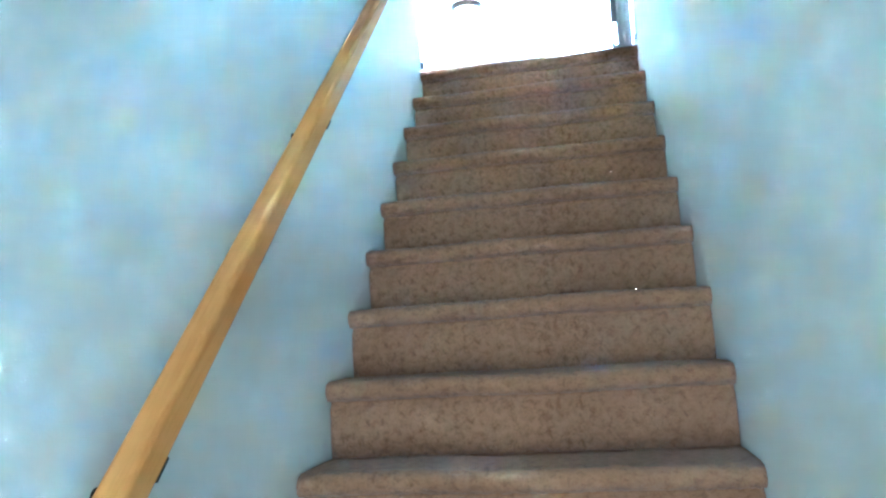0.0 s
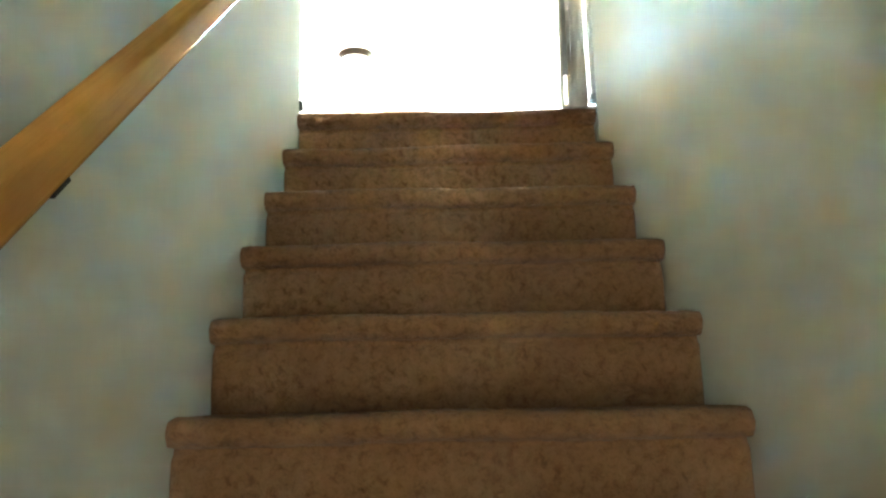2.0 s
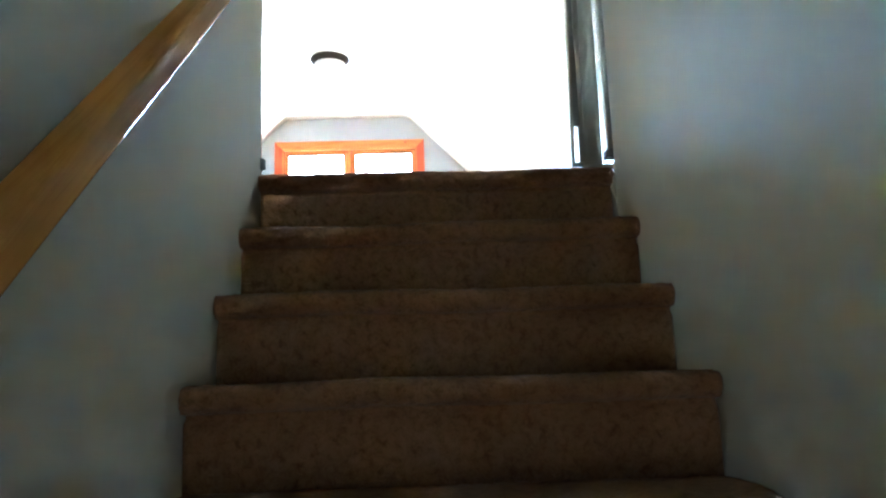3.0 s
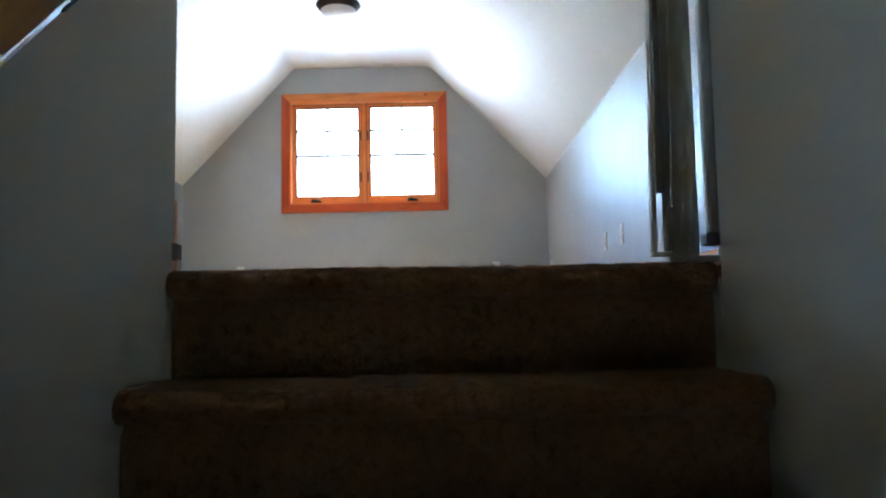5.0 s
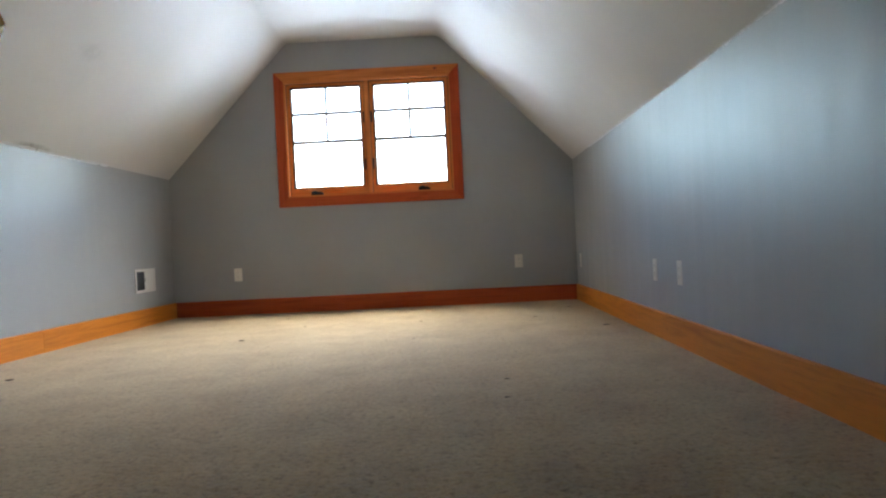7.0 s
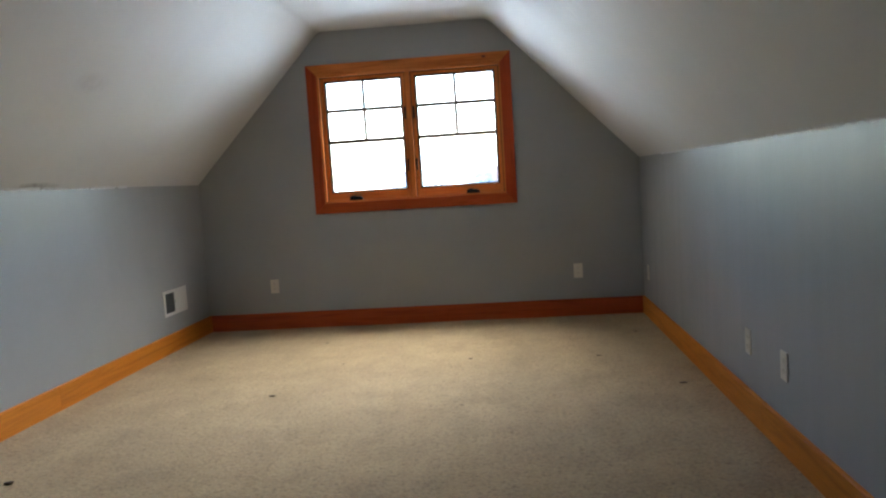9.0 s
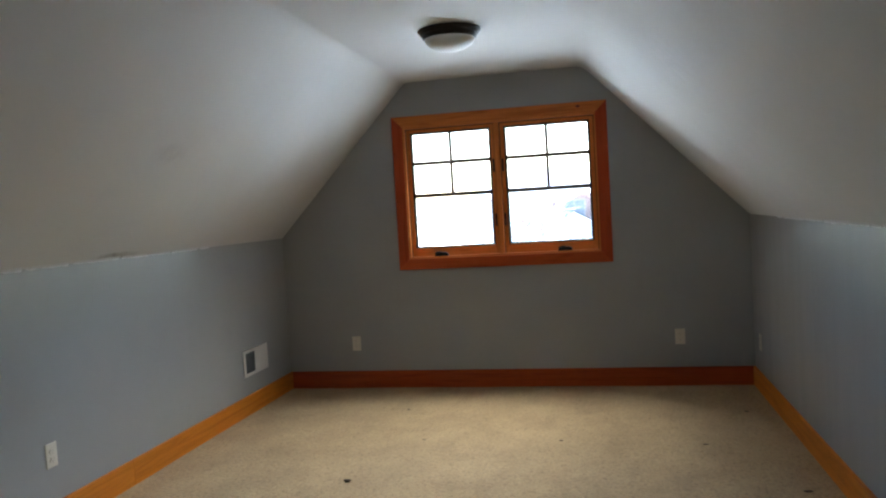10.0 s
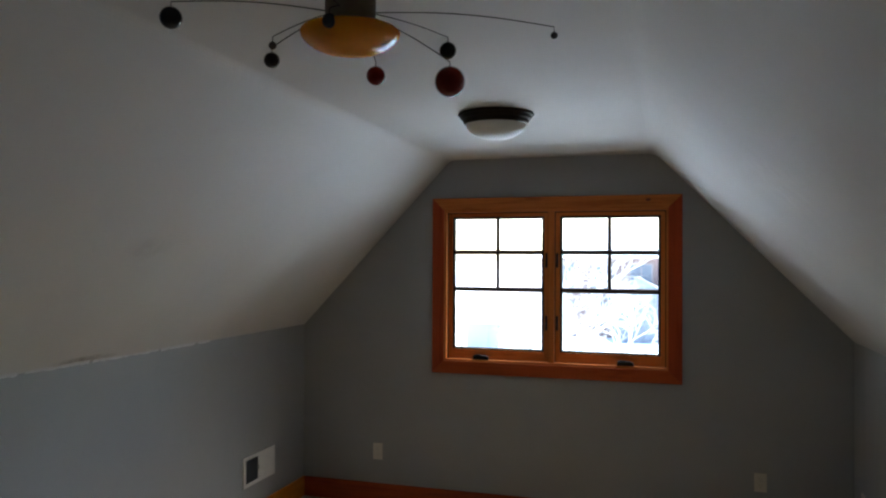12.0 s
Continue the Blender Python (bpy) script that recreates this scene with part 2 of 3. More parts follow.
def box(x0, x1, y0, y1, z0, z1, bevel=0.0, seg=2, bm=None):
    b = bmesh.new()
    bmesh.ops.create_cube(b, size=1, matrix=Matrix.LocRotScale(((x0 + x1) / 2, (y0 + y1) / 2, (z0 + z1) / 2), None, (x1 - x0, y1 - y0, z1 - z0)))
    if bevel:
        bmesh.ops.bevel(b, geom=b.edges[:], offset=bevel, segments=seg, affect="EDGES", profile=0.5)
    return joined(bm, b) if bm else b


def joined(a, b):
    me = bpy.data.meshes.new("tmp")
    b.to_mesh(me)
    b.free()
    a.from_mesh(me)
    bpy.data.meshes.remove(me)
    return a


def prism(points, axis, lo, hi, bevel=0.0, seg=2):
    """A polygon given in the two other axes, drawn out along one axis."""
    b = bmesh.new()
    def at(p, v):
        return {"x": (v, p[0], p[1]), "y": (p[0], v, p[1]), "z": (p[0], p[1], v)}[axis]
    lower, upper = [b.verts.new(at(p, lo)) for p in points], [b.verts.new(at(p, hi)) for p in points]
    n = len(points)
    b.faces.new(lower)
    b.faces.new(upper)
    for i in range(n):
        b.faces.new((lower[i], lower[(i + 1) % n], upper[(i + 1) % n], upper[i]))
    bmesh.ops.recalc_face_normals(b, faces=b.faces)
    if bevel:
        bmesh.ops.bevel(b, geom=b.edges[:], offset=bevel, segments=seg, affect="EDGES", profile=0.5)
    return b


def lathe(profile, seg=48, centre=(0, 0, 0)):
    """A profile of radius and height turned about the upright axis."""
    b = bmesh.new()
    rings = []
    for r, z in profile:
        if r < 1e-6:
            rings.append([b.verts.new((centre[0], centre[1], centre[2] + z))])
        else:
            rings.append([b.verts.new((centre[0] + r * math.cos(a), centre[1] + r * math.sin(a), centre[2] + z)) for a in (2 * math.pi * i / seg for i in range(seg))])
    for p, q in zip(rings, rings[1:]):
        for i in range(seg):
            j = (i + 1) % seg
            if len(p) == 1 and len(q) == 1:
                continue
            if len(p) == 1:
                b.faces.new((p[0], q[i], q[j]))
            elif len(q) == 1:
                b.faces.new((p[i], p[j], q[0]))
            else:
                b.faces.new((p[i], p[j], q[j], q[i]))
    return b


def tube(points, radius, seg=8, taper=None):
    """A round rod along points; taper gives the end radius."""
    b = bmesh.new()
    rings = []
    pts = [Vector(p) for p in points]
    for i, p in enumerate(pts):
        d = (pts[min(i + 1, len(pts) - 1)] - pts[max(i - 1, 0)]).normalized()
        q = d.to_track_quat("Z", "Y")
        f = i / (len(pts) - 1)
        r = radius if taper is None else radius + (taper - radius) * f
        rings.append([b.verts.new(p + q @ Vector((r * math.cos(a), r * math.sin(a), 0))) for a in (2 * math.pi * k / seg for k in range(seg))])
    for p, q in zip(rings, rings[1:]):
        for i in range(seg):
            j = (i + 1) % seg
            b.faces.new((p[i], p[j], q[j], q[i]))
    b.faces.new(rings[0])
    b.faces.new(rings[-1])
    return b


def roof_at(x):
    """Height of the ceiling over x."""
    if x < CEIL_L:
        return Z_KNEE + (x - X_LEFT) / (CEIL_L - X_LEFT) * (Z_CEIL - Z_KNEE)
    if x > CEIL_R:
        return Z_KNEE + (X_RIGHT - x) / (X_RIGHT - CEIL_R) * (Z_CEIL - Z_KNEE)
    return Z_CEIL


# ---- structure ----
def setting(name, bm, material, label, category, smooth=False):
    return tagged(mesh_object(name, bm, material, smooth), label, category, "", "structure")


def build_shell():
    setting("wall_left", box(X_LEFT - 0.12, X_LEFT, -0.068, Y_GABLE + 0.16, -0.2, Z_KNEE + 0.02), M_ROOM, "low blue-grey painted knee wall under a slope", "wall")
    setting("wall_right", box(X_RIGHT, X_RIGHT + 0.12, -0.12, Y_GABLE + 0.16, -0.2, Z_KNEE + 0.02), M_ROOM, "low blue-grey satin knee wall with two outlets", "wall")
    # gable wall with its window opening
    b = bmesh.new()
    wx0, wx1, wz0, wz1 = WIN
    made = {}

    def corner(p):
        if p not in made:
            made[p] = b.verts.new((p[0], Y_GABLE, p[1]))
        return made[p]

    l, h, q, k = roof_at(wx0), roof_at(wx1), (CEIL_L, Z_CEIL), (CEIL_R, Z_CEIL)
    for face in (
        [(X_LEFT, -0.2), (wx0, -0.2), (wx0, wz0), (wx0, wz1), (wx0, l), (X_LEFT, Z_KNEE)],
        [(wx1, -0.2), (X_RIGHT, -0.2), (X_RIGHT, Z_KNEE), (wx1, h), (wx1, wz1), (wx1, wz0)],
        [(wx0, -0.2), (wx1, -0.2), (wx1, wz0), (wx0, wz0)],
        [(wx0, wz1), (wx1, wz1), (wx1, h), k, q, (wx0, l)],
    ):
        b.faces.new([corner(p) for p in face])
    grown = bmesh.ops.extrude_face_region(b, geom=b.faces[:])
    bmesh.ops.translate(b, verts=[v for v in grown["geom"] if isinstance(v, bmesh.types.BMVert)], vec=(0, 0.16, 0))
    setting("wall_gable", b, M_ROOM, "grey painted gable wall with a wood window", "wall")
    # ceiling: two slopes and the flat strip between, soft taped corners
    e = 0.2
    inner = [(X_LEFT, Z_KNEE)]
    for cx, r, sgn in ((CEIL_L, 0.03, -1), (CEIL_R, 0.05, 1)):
        s = (Z_CEIL - Z_KNEE) / ((CEIL_L - X_LEFT) if sgn < 0 else (X_RIGHT - CEIL_R))
        down = (cx + sgn * r, Z_CEIL - r * s)
        flat = (cx - sgn * r, Z_CEIL)
        arc = [((1 - u) ** 2 * down[0] + 2 * u * (1 - u) * cx + u * u * flat[0], (1 - u) ** 2 * down[1] + 2 * u * (1 - u) * Z_CEIL + u * u * flat[1]) for u in (0, 0.2, 0.4, 0.6, 0.8, 1)]
        inner += arc if sgn < 0 else arc[::-1]
    inner.append((X_RIGHT, Z_KNEE))
    outer = [(X_RIGHT + 0.3, Z_KNEE - 0.05), (CEIL_R + 0.15, Z_CEIL + e), (CEIL_L - 0.15, Z_CEIL + e), (X_LEFT - 0.3, Z_KNEE - 0.05)]
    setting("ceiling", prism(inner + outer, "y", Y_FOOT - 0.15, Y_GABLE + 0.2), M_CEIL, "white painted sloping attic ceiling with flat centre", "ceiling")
    # stair walls and the ends of the room beside the stair
    setting("wall_stair_left", prism([(-0.12, FOOT - 0.1), (0, FOOT - 0.1), (0, Z_CEIL + 0.05), (-0.12, Z_CEIL + 0.05)], "y", Y_FOOT, Y_LEFT_END, 0.008), M_STAIR, "pale grey painted wall beside carpeted stairs", "wall")
    setting("wall_stair_right", prism([(STAIR_W, FOOT - 0.1), (STAIR_W + 0.12, FOOT - 0.1), (STAIR_W + 0.12, roof_at(STAIR_W + 0.12) + 0.05), (STAIR_W, roof_at(STAIR_W) + 0.05)], "y", Y_FOOT, Y_RIGHT_END, 0.008), M_STAIR, "pale grey painted wall beside carpeted stairs", "wall")
    setting("wall_back_left", prism([(X_LEFT, -0.2), (-0.12, -0.2), (-0.12, Z_CEIL + 0.02), (CEIL_L, Z_CEIL + 0.02), (X_LEFT, Z_KNEE + 0.02)], "y", -0.068, Y_LEFT_END), M_ROOM, "blue-grey painted end wall beside the stair opening", "wall")
    setting("wall_back_right", prism([(STAIR_W + 0.12, -0.2), (X_RIGHT, -0.2), (X_RIGHT, Z_KNEE + 0.02), (STAIR_W + 0.12, roof_at(STAIR_W + 0.12) + 0.02)], "y", -0.12, Y_RIGHT_END), M_ROOM, "blue-grey painted end wall beside the stair opening", "wall")
    b = box(STAIR_W, X_RIGHT + 0.12, Y_RIGHT_END, 0.4, -0.6, -0.03)
    box(0.0, STAIR_W, 0.3, 0.4, -0.6, -0.2, bm=b)
    setting("wall_under_floor", b, M_STAIR, "plain wall under the floor edge", "wall")
    # stair foot: end wall, with an unseen recess for the added lamp, and floor
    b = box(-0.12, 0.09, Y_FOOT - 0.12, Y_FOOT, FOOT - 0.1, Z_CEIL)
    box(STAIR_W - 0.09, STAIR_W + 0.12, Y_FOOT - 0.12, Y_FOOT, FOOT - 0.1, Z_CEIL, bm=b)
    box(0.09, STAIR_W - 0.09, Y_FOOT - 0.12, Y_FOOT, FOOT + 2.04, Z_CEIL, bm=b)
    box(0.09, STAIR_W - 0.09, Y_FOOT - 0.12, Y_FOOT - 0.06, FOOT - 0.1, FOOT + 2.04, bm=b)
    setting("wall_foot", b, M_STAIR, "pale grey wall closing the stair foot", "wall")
    setting("floor_foot", box(0.0, STAIR_W, Y_FOOT, 0.3, FOOT - 0.1, FOOT), M_CARPET, "beige carpeted floor at the stair foot", "floor")


def pile_heights(xs, ys, amp, seed):
    rng = np.random.default_rng(seed)
    h = rng.normal(0, 1, (len(ys), len(xs)))
    # tufts lean together in clumps a few centimetres wide
    clump = rng.normal(0, 1, h.shape)
    for _ in range(2):
        clump = (clump + np.roll(clump, 1, 0) + np.roll(clump, 1, 1) + np.roll(clump, -1, 1)) / 2.2
    return (h * 0.8 + clump * 0.75) * amp


def build_floor():
    """Carpet with pile relief, finer beside the stair head, flattened farther off to fit the camera's view."""
    xs = np.arange(X_LEFT, X_RIGHT + 0.004, 0.009)
    ys = np.concatenate([np.arange(0.06, 2.0, 0.008), np.arange(2.0, Y_GABLE + 0.02, 0.02)])
    h = pile_heights(xs, ys, 0.0016, 3)
    gx, gy = np.meshgrid(xs, ys)
    rng = np.random.default_rng(8)
    inner = np.zeros_like(gx)
    inner[1:-1, 1:-1] = 1
    gx = gx + rng.uniform(-0.003, 0.003, gx.shape) * inner
    gy = gy + rng.uniform(-0.003, 0.003, gy.shape) * inner
    h = h * np.clip(1.9 - gy * 1.3, 0.14, 1.7)
    gz = h + 0.0012 * np.sin(gx * 5.1 + 1.3 * np.sin(gy * 2.3)) * np.sin(gy * 4.3 + 0.8) * np.clip((gy - 0.06) / 0.4, 0, 1) - 0.002
    gz[0, :] = -0.004
    co = np.stack([gx, gy, gz], -1).reshape(-1, 3)
    nx, ny = len(xs), len(ys)
    i = (np.arange(ny - 1)[:, None] * nx + np.arange(nx - 1)[None, :]).ravel()
    quads = np.stack([i, i + 1, i + nx + 1, i + nx], 1)
    me = bpy.data.meshes.new("floor")
    me.vertices.add(len(co))
    me.vertices.foreach_set("co", co.ravel())
    me.loops.add(quads.size)
    me.loops.foreach_set("vertex_index", quads.ravel())
    me.polygons.add(len(quads))
    me.polygons.foreach_set("loop_start", np.arange(0, quads.size, 4))
    me.polygons.foreach_set("loop_total", np.full(len(quads), 4))
    me.polygons.foreach_set("use_smooth", np.ones(len(quads), dtype=bool))
    me.update()
    me.validate()
    me.materials.append(M_CARPET)
    tagged(new("floor", me), "beige cut-pile carpet with small dark crumbs", "floor", "", "structure")
    b = box(X_LEFT, X_RIGHT, 0.06, Y_GABLE, -0.2, -0.03)
    box(X_LEFT, -0.12, -0.068, 0.06, -0.2, -0.03, bm=b)
    box(-0.12, 0.0, Y_LEFT_END, 0.06, -0.2, -0.03, bm=b)
    setting("subfloor", b, M_KNOT, "dark timber deck under the carpet", "floor")


WIN = (-1.047, 0.439, 1.025, 2.06)
build_shell()
build_floor()


# ---- staircase ----
def step_mesh(seed, top):
    """One carpeted step: tread, rolled nosing, tucked crease and riser."""
    rng = random.Random(seed)
    back = 0.075 if top else RUN + 0.055
    prof = [(back, 0.0), (back * 0.7, 0.001), (back * 0.4, 0.001), (0.05, 0.0005), (0.028, -0.0005)]
    for a in range(0, 181, 20):
        r = radians(a)
        prof.append((0.027 - 0.027 * math.sin(r), -0.025 + 0.025 * math.cos(r)))
    prof += [(0.046, -0.053), (0.045, -0.060), (0.036, -0.070), (0.035, -0.1), (0.035, -0.15), (0.037, -RISE - 0.004)]
    b = bmesh.new()
    cols = 80
    x0, x1 = 0.001, STAIR_W - 0.001
    rows = []
    ph = [rng.uniform(0, 6.28) for _ in range(4)]
    for c in range(cols + 1):
        f = c / cols
        x = x0 + (x1 - x0) * f
        end = 0.003 * (math.exp(-f * cols / 1.6) + math.exp(-(1 - f) * cols / 1.6))
        sag = 0.0022 * math.sin(x * 5.3 + ph[0]) + 0.0016 * math.sin(x * 13.0 + ph[1])
        line = []
        for i, (y, z) in enumerate(prof):
            roll = 1.0 if 3 <= i <= 14 else 0.35
            n = rng.gauss(0, 0.0009)
            dz = sag * roll + n - (end * 0.6 if 4 <= i <= 9 else 0)
            dy = 0.0018 * math.sin(x * 7.1 + ph[2]) * roll + rng.gauss(0, 0.0009) + (end if 4 <= i <= 12 else 0)
            if i == 0:
                dz = -0.003 if top else dz
                dy = 0
            line.append(b.verts.new((x, y + dy, z + dz)))
        line.append(b.verts.new((x, back, -RISE - 0.004)))
        rows.append(line)
    n = len(prof) + 1
    for p, q in zip(rows, rows[1:]):
        for i in range(n):
            j = (i + 1) % n
            b.faces.new((p[i], q[i], q[j], p[j]))
    b.faces.new(rows[0])
    b.faces.new(rows[-1][::-1])
    return b


def build_stairs():
    st = base("staircase", 0, -RISERS * RUN, FOOT, "steep straight stairs covered in carpet coloured darker for stairwell shade", "stairs")
    for k in range(RISERS):
        s = part("step", step_mesh(100 + k, k == 0), M_STEP, st, smooth=True)
        s.matrix_basis = pose(0, RISERS * RUN - k * RUN, -FOOT - k * RISE)


build_stairs()


# ---- handrail ----
def build_rail():
    y0, y1 = -2.75, -0.02
    slope = RISE / RUN
    rise = 0.770
    ang = math.atan(slope)
    r = base("handrail", 0, y0, y0 * slope + rise, "varnished orange fir handrail on black wall brackets", "handrail")
    length = (y1 - y0) / math.cos(ang)
    # flat-sided board with eased top corners and a chamfer along its lower edge
    shape = [(0.045, -0.026), (0.048, -0.029), (0.076, -0.029), (0.080, -0.027), (0.089, -0.017), (0.090, -0.014)]
    for sx, turned in ((1, 0), (-1, 90)):
        for a in range(0, 91, 15):
            w = radians(turned + a)
            shape.append((0.067 + sx * 0.012 + 0.011 * math.cos(w), 0.018 + 0.011 * math.sin(w)))
    shape.append((0.044, -0.022))
    bm = prism(shape, "y", 0, length, 0.0)
    bmesh.ops.bevel(bm, geom=[e for e in bm.edges if abs(e.verts[0].co.y - e.verts[1].co.y) < 1e-5], offset=0.004, segments=2, affect="EDGES")
    bm.normal_update()
    for face in bm.faces:
        if face.normal.x > 0.3 and face.normal.z < -0.3:
            face.material_index = 1
    rail = part("rail", bm, M_RAIL, r)
    rail.data.materials.append(M_RAIL_EDGE)
    rail.matrix_basis = pose(0, 0, 0, math.degrees(ang), 0, 0)
    for by in (-2.34, -1.60, -0.53, -0.17):
        bz = by * slope + rise - (y0 * slope + rise)
        bm = lathe([(0, 0), (0.015, 0), (0.015, 0.003), (0.012, 0.006), (0, 0.006)], 20)
        bmesh.ops.rotate(bm, verts=bm.verts, cent=(0, 0, 0), matrix=Matrix.Rotation(radians(90), 3, "Y"))
        bmesh.ops.translate(bm, verts=bm.verts, vec=(0.0, by - y0, bz - 0.05))
        joined(bm, tube([(0.006, by - y0, bz - 0.05), (0.03, by - y0, bz - 0.057), (0.05, by - y0, bz - 0.057), (0.062, by - y0, bz - 0.05), (0.066, by - y0, bz - 0.03)], 0.0042, 10))
        saddle = box(0.052, 0.086, -0.02, 0.02, -0.027, -0.022, 0.001)
        bmesh.ops.rotate(saddle, verts=saddle.verts, cent=(0, 0, 0), matrix=Matrix.Rotation(ang, 3, "X"))
        bmesh.ops.translate(saddle, verts=saddle.verts, vec=(0, by - y0, bz))
        joined(bm, saddle)
        part("bracket", bm, M_BLACK, r, "black iron bracket")


build_rail()


# ---- baseboards ----
def board(name, bm, material, label):
    return tagged(mesh_object(name, bm, material), label, "baseboard", "", "structure")


BB, BT = 0.135, 0.016
lab = "orange varnished fir baseboard along carpet edge"


def skirting(axis, lo, hi, at, side):
    """A board of eased profile standing at a wall; side: the way it faces."""
    p = [(at, -0.01), (at + side * BT, -0.01), (at + side * BT, BB - 0.005), (at + side * (BT - 0.005), BB), (at, BB)]
    return prism(p, axis, lo, hi)


board("baseboard", skirting("y", 0.07, 3.185, X_RIGHT, -1), M_WOOD_Y, lab)
board("baseboard", skirting("y", 3.1875, Y_GABLE - 0.001, X_RIGHT, -1), M_WOOD_Y, lab)
board("baseboard", skirting("y", 0.075, 3.9, X_LEFT, 1), M_WOOD_Y, lab)
board("baseboard", skirting("y", 3.9025, Y_GABLE - 0.001, X_LEFT, 1), M_WOOD_Y, lab)
board("baseboard", skirting("x", X_LEFT + BT + 0.001, X_RIGHT - BT - 0.001, Y_GABLE, -1), M_CASE_X, "varnished fir baseboard under the window, colour darkened for shade")
board("baseboard", skirting("x", X_LEFT + BT, -0.004, Y_LEFT_END, 1), M_WOOD_X, lab)
board("baseboard", skirting("x", STAIR_W + 0.01, X_RIGHT - BT, Y_RIGHT_END, 1), M_WOOD_X, lab)


# ---- window ----
def build_window():
    x0, x1, z0, z1 = WIN
    w = base("window_1", (x0 + x1) / 2, Y_GABLE, z0, "double casement window in varnished fir, divided upper panes", "window", "", "structure")
    ox, oz = (x0 + x1) / 2, z0
    cw = 0.085

    def sh(bm):
        bmesh.ops.translate(bm, verts=bm.verts, vec=(-ox, -Y_GABLE, -oz))
        return bm

    f, g = Y_GABLE - 0.021, Y_GABLE + 0.001
    a, c, d, e = x0 - cw, x1 + cw, z0 - cw, z1 + cw
    part("casing", sh(prism([(a, e), (c, e), (x1, z1), (x0, z1)], "y", f, g, 0.003)), M_WOOD_X, w)
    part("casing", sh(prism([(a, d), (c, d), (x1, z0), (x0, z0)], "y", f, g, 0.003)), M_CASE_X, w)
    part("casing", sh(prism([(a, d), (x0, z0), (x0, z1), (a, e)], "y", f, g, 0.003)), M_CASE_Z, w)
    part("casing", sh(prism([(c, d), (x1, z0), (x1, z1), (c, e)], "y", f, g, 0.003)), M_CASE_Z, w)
    k = lathe([(0, 0.0015), (0.008, 0.001), (0.013, 0)], 14)
    bmesh.ops.rotate(k, verts=k.verts, cent=(0, 0, 0), matrix=Matrix.Rotation(radians(90), 3, "X"))
    bmesh.ops.scale(k, verts=k.verts, vec=(1.3, 1, 0.8))
    bmesh.ops.translate(k, verts=k.verts, vec=(0.315, f - 0.0005, 2.112))
    part("knot", sh(k), M_KNOT, w, "dark round knot")
    # jambs through the wall
    jt = 0.014
    y0, y1 = Y_GABLE - 0.012, Y_GABLE + 0.159
    part("jamb", sh(box(x0, x0 + jt, y0, y1, z0 + jt, z1 - jt)), M_WOOD_Z, w)
    part("jamb", sh(box(x1 - jt, x1, y0, y1, z0 + jt, z1 - jt)), M_WOOD_Z, w)
    part("jamb", sh(box(x0, x1, y0, y1, z1 - jt, z1)), M_WOOD_X, w)
    part("window_sill", sh(box(x0, x1, y0, y1, z0, z0 + jt)), M_WOOD_X, w)
    mid = -0.309
    # outer stops that the sashes close against
    for q in ((x0 + jt, x0 + jt + 0.012), (x1 - jt - 0.012, x1 - jt), (mid - 0.032, mid - 0.02), (mid + 0.02, mid + 0.032)):
        part("stop", sh(box(q[0], q[1], Y_GABLE + 0.083, Y_GABLE + 0.1, z0 + jt, z1 - jt)), M_WOOD_Z, w)
    part("mullion", sh(box(mid - 0.02, mid + 0.02, Y_GABLE + 0.004, y1, z0 + jt, z1 - jt, 0.002)), M_WOOD_Z, w)
    ys, yb = Y_GABLE + 0.036, Y_GABLE + 0.082
    for sx0, sx1, side in ((x0 + jt, mid - 0.02, -1), (mid + 0.02, x1 - jt, 1)):
        gx0, gx1, gz0, gz1 = sx0 + 0.033, sx1 - 0.033, 1.106, 2.016
        b = box(sx0 + 0.001, gx0, ys, yb, z0 + jt, z1 - jt, 0.002)
        box(gx1, sx1 - 0.001, ys, yb, z0 + jt, z1 - jt, 0.002, bm=b)
        sash = part("sash", b, M_WOOD_Z, w)
        sh_b = sash.data
        sh_b.transform(Matrix.Translation((-ox, -Y_GABLE, -oz)))
        b = box(gx0, gx1, ys, yb, z0 + jt, gz0, 0.002)
        box(gx0, gx1, ys, yb, gz1, z1 - jt, 0.002, bm=b)
        part("rail", sh(b), M_WOOD_X, sash)
        # black strips standing in for the shaded gap round the sash
        b = box(sx0, sx0 + 0.005, ys - 0.004, ys + 0.002, z0 + jt, z1 - jt)
        box(sx1 - 0.005, sx1, ys - 0.004, ys + 0.002, z0 + jt, z1 - jt, bm=b)
        box(sx0 + 0.005, sx1 - 0.005, ys - 0.004, ys + 0.002, z1 - jt - 0.006, z1 - jt, bm=b)
        part("gap_strip", sh(b), M_BLACK, sash, "black strip standing in for the shaded gap")
        # glazing bead, the shading round the glass put into its near-black colour
        b = bmesh.new()
        for q in ((gx0, gx0 + 0.017, gz0, gz1), (gx1 - 0.017, gx1, gz0, gz1), (gx0 + 0.017, gx1 - 0.017, gz0, gz0 + 0.013), (gx0 + 0.017, gx1 - 0.017, gz1 - 0.016, gz1)):
            box(q[0], q[1], ys + 0.008, yb - 0.01, q[2], q[3], bm=b)
        part("glazing_bead", sh(b), M_BRONZE, sash, "glazing bead coloured dark for its shading")
        pane = part("pane", sh(box(gx0 + 0.002, gx1 - 0.002, ys + 0.02, ys + 0.024, gz0 + 0.002, gz1 - 0.002)), M_GLASS, sash, "clear window glass")
        pane.visible_shadow = False
        mx = (gx0 + gx1) / 2
        part("muntin", sh(box(gx0 + 0.017, gx1 - 0.017, ys + 0.006, ys + 0.019, 1.503, 1.536, 0.002)), M_MUNT, sash)
